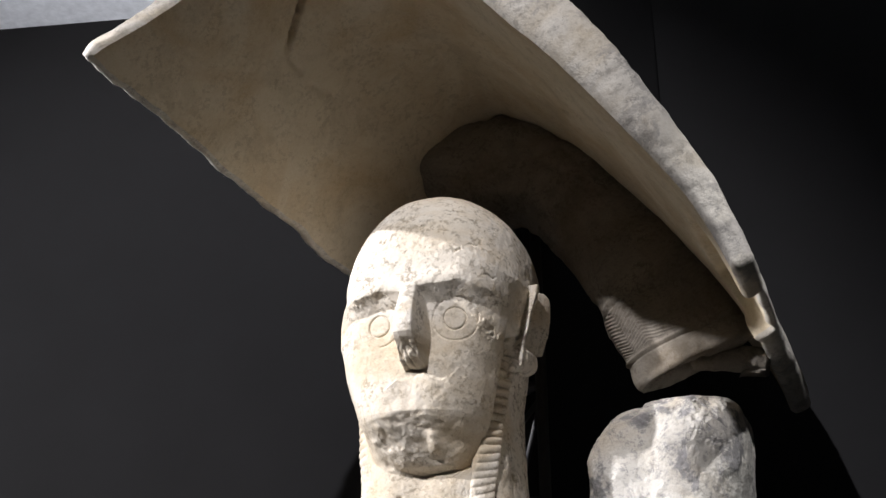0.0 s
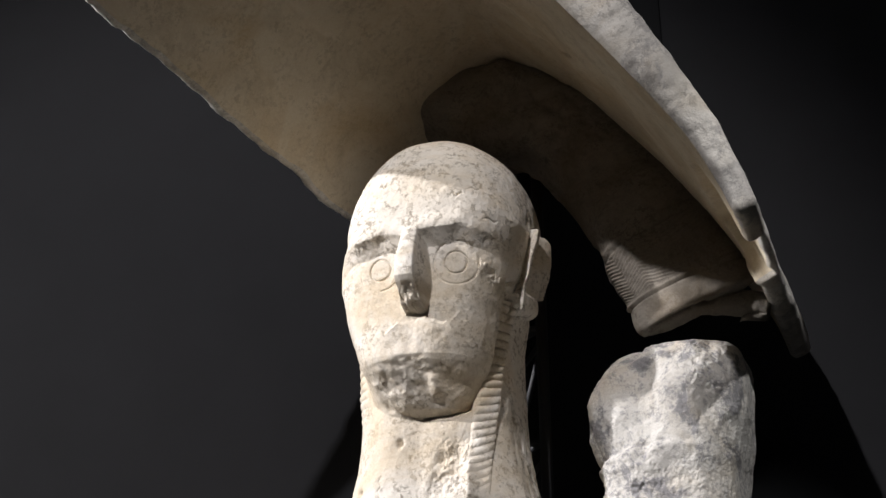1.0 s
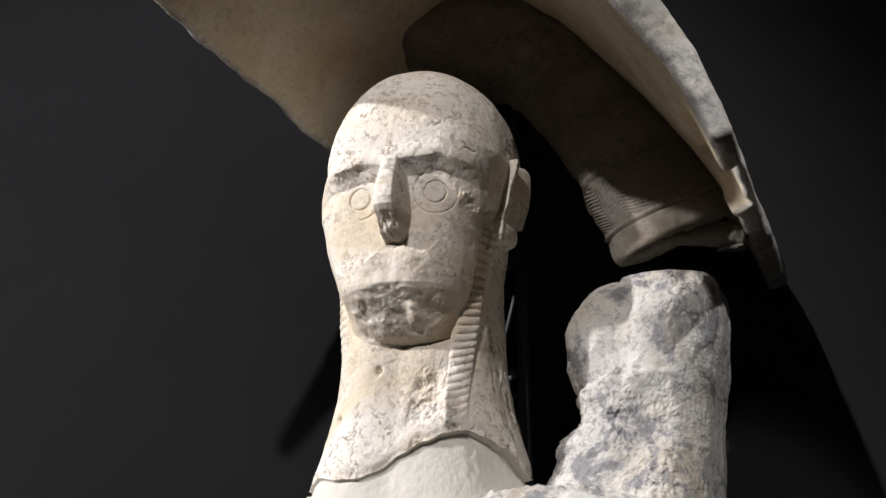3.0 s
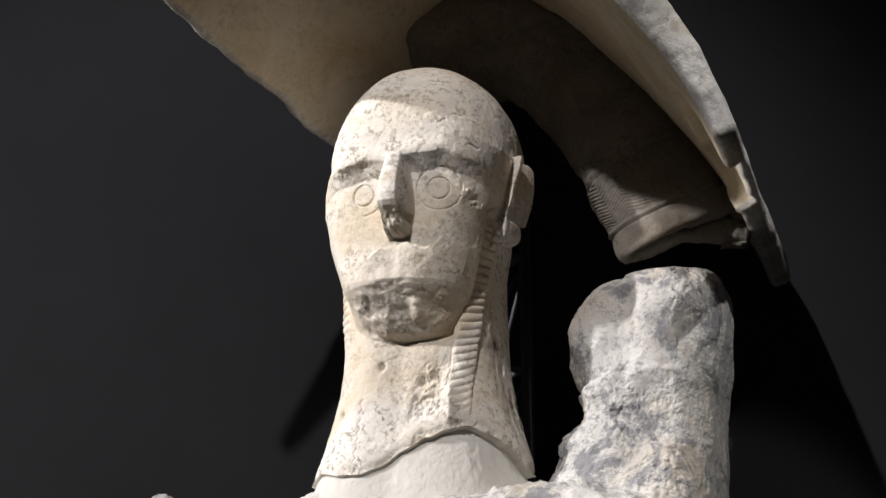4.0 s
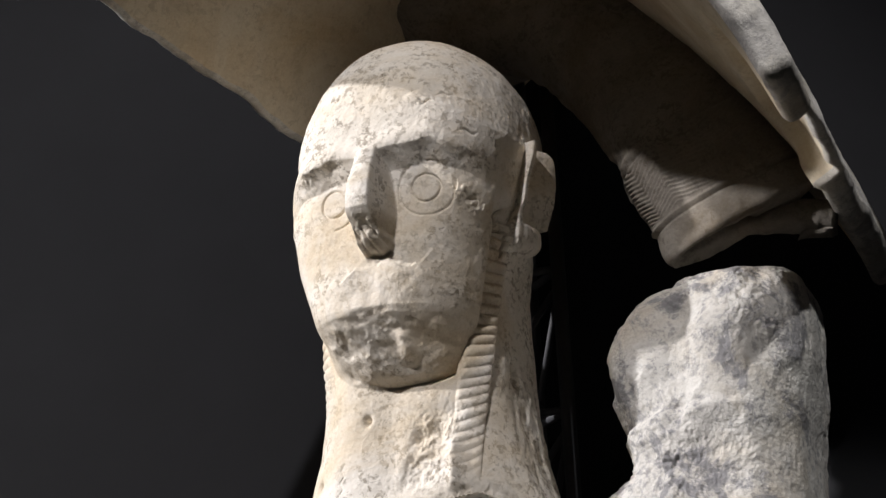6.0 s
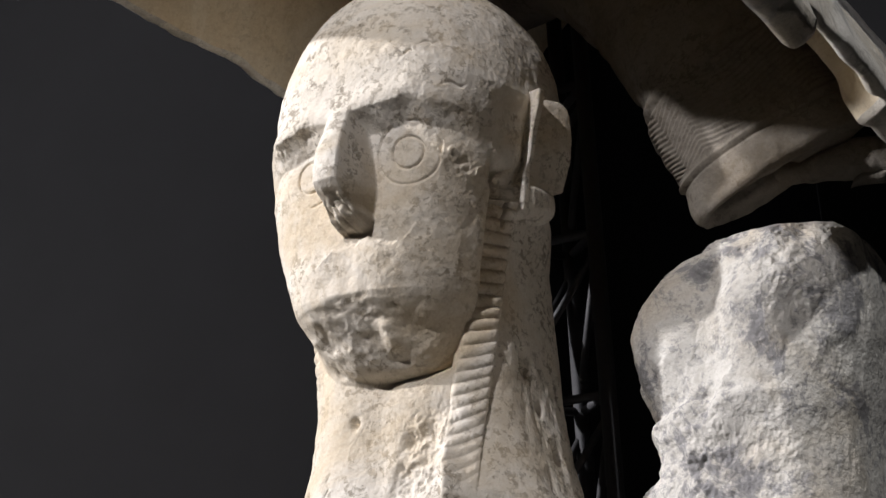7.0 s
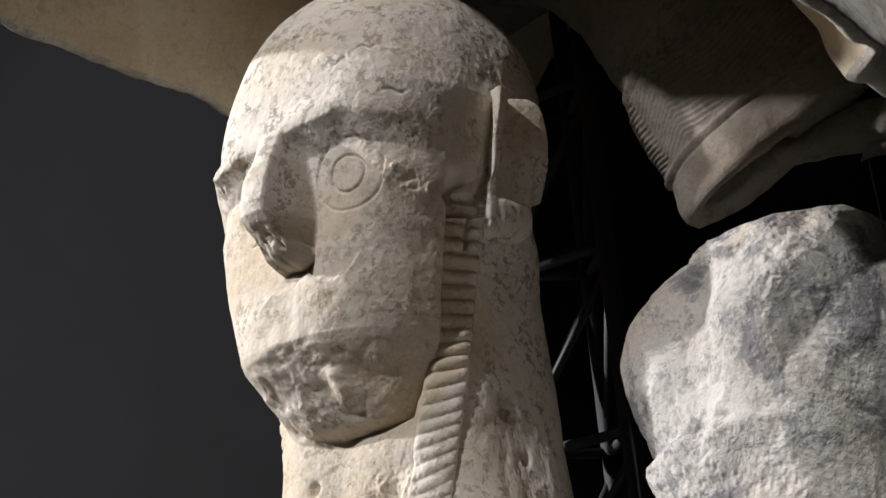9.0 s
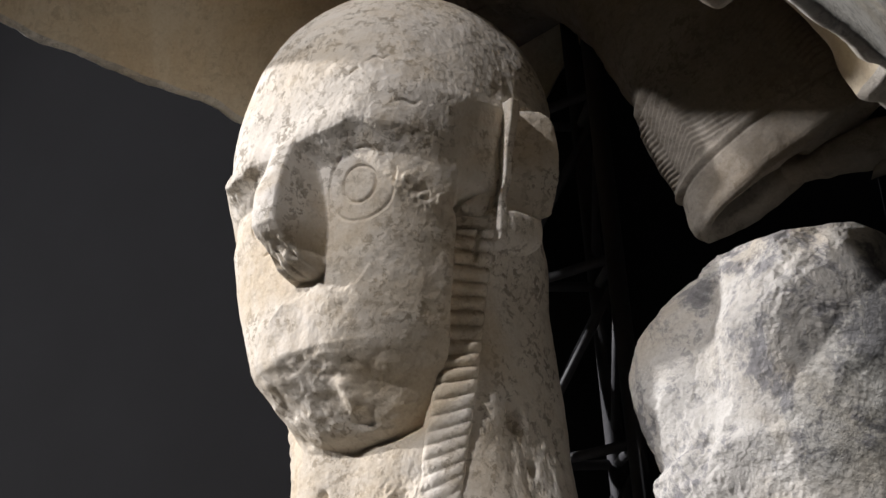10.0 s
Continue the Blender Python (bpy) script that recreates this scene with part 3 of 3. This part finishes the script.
def sweep(sc, pts, radii, slot, rows=160, cols=120, rough=0.003, seed=1, carve=None, stretch=None, flat=None):
    """A rounded limb along stations: a flat, hollowed start and a rounded end. stretch widens the side that leans on the shield, flat thins it."""
    s = np.linspace(0, 1, rows)
    k = np.linspace(0, 1, len(pts))
    c = np.stack([smooth_curve(s, list(zip(k, [p[i] for p in pts]))) for i in range(3)], -1)
    rad = smooth_curve(s, list(zip(k, radii)))
    end = np.clip((1 - s) / 0.07, 0, 1)
    rad = rad * np.sqrt(np.clip(1 - (1 - end) ** 2, 0.0004, 1)) * (0.93 + 0.07 * np.sqrt(np.clip(s / 0.012, 0, 1)))
    t = np.gradient(c, axis=0)
    t /= np.linalg.norm(t, axis=1)[:, None]
    side = np.cross(t, np.array([0, 1.0, 0]))
    side /= np.linalg.norm(side, axis=1)[:, None]
    up = np.cross(side, t)
    th = np.linspace(0, 2 * math.pi, cols, endpoint=False)
    cx = np.repeat(np.cos(th)[None], rows, 0)
    if stretch:
        cx = np.where(cx < 0, cx * curve(s, stretch)[:, None], cx)
    sy = np.repeat(np.sin(th)[None], rows, 0)
    if flat:
        sy = sy * curve(s, flat)[:, None]
    off = side[:, None] * cx[..., None] + up[:, None] * sy[..., None]
    r = np.repeat(rad[:, None], cols, 1)
    p = (c[:, None] + off * r[..., None]).reshape(-1, 3)
    r = r + (rad[:, None] / rad.max()) * rough * fractal(p, 28, 4, 0.55, seed).reshape(rows, cols)
    if carve:
        r = r + carve(s[:, None], th[None]) * (rad[:, None] / rad.max())
    verts = c[:, None] + off * r[..., None]
    lids = []
    for scale, depth in ((0.001, 0.030), (0.2, 0.028), (0.40, 0.022), (0.50, 0.008), (0.56, 0.001), (0.75, 0.001), (0.93, -0.003)):
        hub = c[0] + side[0] * 0.024 + np.array([0, -0.004, 0])
        ring = hub + (verts[0] - hub) * scale + t[0] * depth
        lids.append(ring + t[0] * (0.0015 * fractal(ring, 60, 2, 0.5, 443))[:, None])
    verts = np.concatenate([np.array(lids), verts])
    sc.add(verts.reshape(-1, 3), grid_faces(rows + len(lids), cols, True), slot)


def arm_mesh():
    sc = Sculpt()

    def glove(s, th):
        ring = np.exp(-(((s - 0.105) / 0.005) ** 2)) + np.exp(-(((s - 0.275) / 0.006) ** 2))
        slot = np.exp(-(((s - 0.092) / 0.004) ** 2)) + np.exp(-(((s - 0.262) / 0.004) ** 2))
        chev = np.abs(np.mod(th / 1.1, 1.0) - 0.5) * 2
        herring = np.where((s > 0.12) & (s < 0.255), np.sin(s * 620 + 15 * chev), 0)
        flare = 0.004 * (1 - step(0.03, 0.09, s)) + 0.003 * (1 - step(0.255, 0.275, s))
        fingers = step(0.88, 0.9, s) * 0.004 * np.sin(th * 5 + 1) + 0.006 * np.exp(-(((s - 0.83) / 0.025) ** 2))
        return 0.0035 * ring - 0.004 * slot + 0.0012 * herring + flare + fingers

    axis = [(0.200, 0.025, 2.296), (0.180, 0.028, 2.352), (0.145, 0.048, 2.433), (0.096, 0.085, 2.526), (0.038, 0.092, 2.605), (-0.045, 0.085, 2.655), (-0.150, 0.070, 2.690)]
    lean = [(0, 2.0), (0.12, 2.3), (0.4, 2.3), (0.7, 1.8), (0.9, 1.1), (1, 1.0)]
    thin = [(0, 0.40), (0.12, 0.46), (0.35, 0.75), (0.6, 1.0), (1, 1.0)]
    sweep(sc, axis, [0.046, 0.047, 0.049, 0.052, 0.057, 0.062, 0.050], 0, rows=520, cols=260, rough=0.0042, seed=401, carve=glove, stretch=lean, flat=thin)
    # low bar that ties the cuff to the shield's edge
    sweep(sc, [(0.303, 0.050, 2.304), (0.265, 0.042, 2.310), (0.215, 0.036, 2.313)], [0.016, 0.015, 0.013], 0, rows=60, cols=60, rough=0.003, seed=421)
    # broken stone stub under the fist
    zs = np.concatenate([[2.586], np.linspace(2.588, 2.628, 16), [2.630]])
    half = [(2.586, 0.001), (2.588, 0.066), (2.628, 0.070), (2.630, 0.001)]
    deep = [(2.586, 0.001), (2.588, 0.035), (2.628, 0.035), (2.630, 0.001)]
    rock_column(sc, (-0.065, 0.105), zs, (half, half), deep, deep, 0.004, 461, 0, cols=120, power=4)
    return sc.mesh("forearm", [BROWN_SHADED])


shield = new("stone_shield", shield_mesh())
tagged(shield, "broken curved limestone shield raised over the statue's head", "shield")
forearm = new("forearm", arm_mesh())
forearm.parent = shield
tagged(forearm, "brown carved forearm with an incised glove, toned darker for shade")


# ---- steel truss behind the neck ----
def tube_bm(bm, a, b, r, seg=14):
    a, b = Vector(a), Vector(b)
    m = Matrix.Translation((a + b) / 2) @ (b - a).to_track_quat("Z", "Y").to_matrix().to_4x4()
    bmesh.ops.create_cone(bm, cap_ends=True, segments=seg, radius1=r, radius2=r, depth=(b - a).length, matrix=m)


def part(name, bm, material, parent=None, label=""):
    me = bpy.data.meshes.new(name)
    bm.to_mesh(me)
    bm.free()
    me.materials.append(material)
    for p in me.polygons:
        p.use_smooth = len(p.vertices) == 4
    ob = new(name, me)
    if parent:
        ob.parent = parent
    if label:
        tagged(ob, label)
    return ob


def truss():
    root = new("metal_truss")
    root.location = (-0.054, 0.16, 0)
    tagged(root, "black painted steel lattice mast behind the statue", "support")
    chords = [(0.047, -0.006), (-0.003, 0.034), (-0.045, -0.020)]
    for x, y in chords:
        bm = bmesh.new()
        tube_bm(bm, (x, y, 0.0), (x, y, 2.66), 0.0078, 18)
        part("chord", bm, STEEL, root)
    step_z, first = 0.1565, 2.203 - 0.1565 * 8
    for k in range(11):
        z = first + k * step_z
        for i, j in ((0, 2), (1, 2), (0, 1)):
            a, b = chords[i], chords[j]
            bm = bmesh.new()
            tube_bm(bm, (*a, z), (*b, z), 0.0042)
            part("rung", bm, STEEL, root)
            bm = bmesh.new()
            tube_bm(bm, (*a, z - 0.018), (*b, z - step_z + 0.018), 0.0036)
            part("brace", bm, STEEL, root)
    return root


truss()


# ---- the room ----
def box(name, lo, hi, material, label="", m=None):
    bm = bmesh.new()
    bmesh.ops.create_cube(bm, size=1)
    for v in bm.verts:
        v.co = Vector([lo[i] + (v.co[i] + 0.5) * (hi[i] - lo[i]) for i in range(3)])
    ob = part(name, bm, material)
    if m is not None:
        ob.matrix_world = m
    tagged(ob, label, kind="structure")
    return ob


PANEL = pose(-0.93, 0.042, 0, 0, 0, 14.8)
box("floor", (-6, -6, -0.1), (6, 4, 0.0), FLOOR, "plain grey gallery floor")
box("wall_panel", (-3, 0, 0), (1.117, 0.12, 3.11), WALL, "dark grey painted display wall", PANEL)
box("wall_panel.001", (1.119, 0, 0), (6, 0.12, 3.11), WALL, "dark grey painted display wall", PANEL)
# added strip that keeps light from behind out of the open joint
box("joint_light_stop", (1.1172, 0.003, 0), (1.1188, 0.11, 3.10), WALL, "dark strip added in the display wall's joint to block light", PANEL)
box("wall_north", (-7, 4, 0), (7, 4.2, 5.6), WHITE, "white gallery wall behind the display wall")
box("ceiling", (-7, -6, 5.6), (7, 4.2, 5.8), WHITE, "white gallery ceiling")
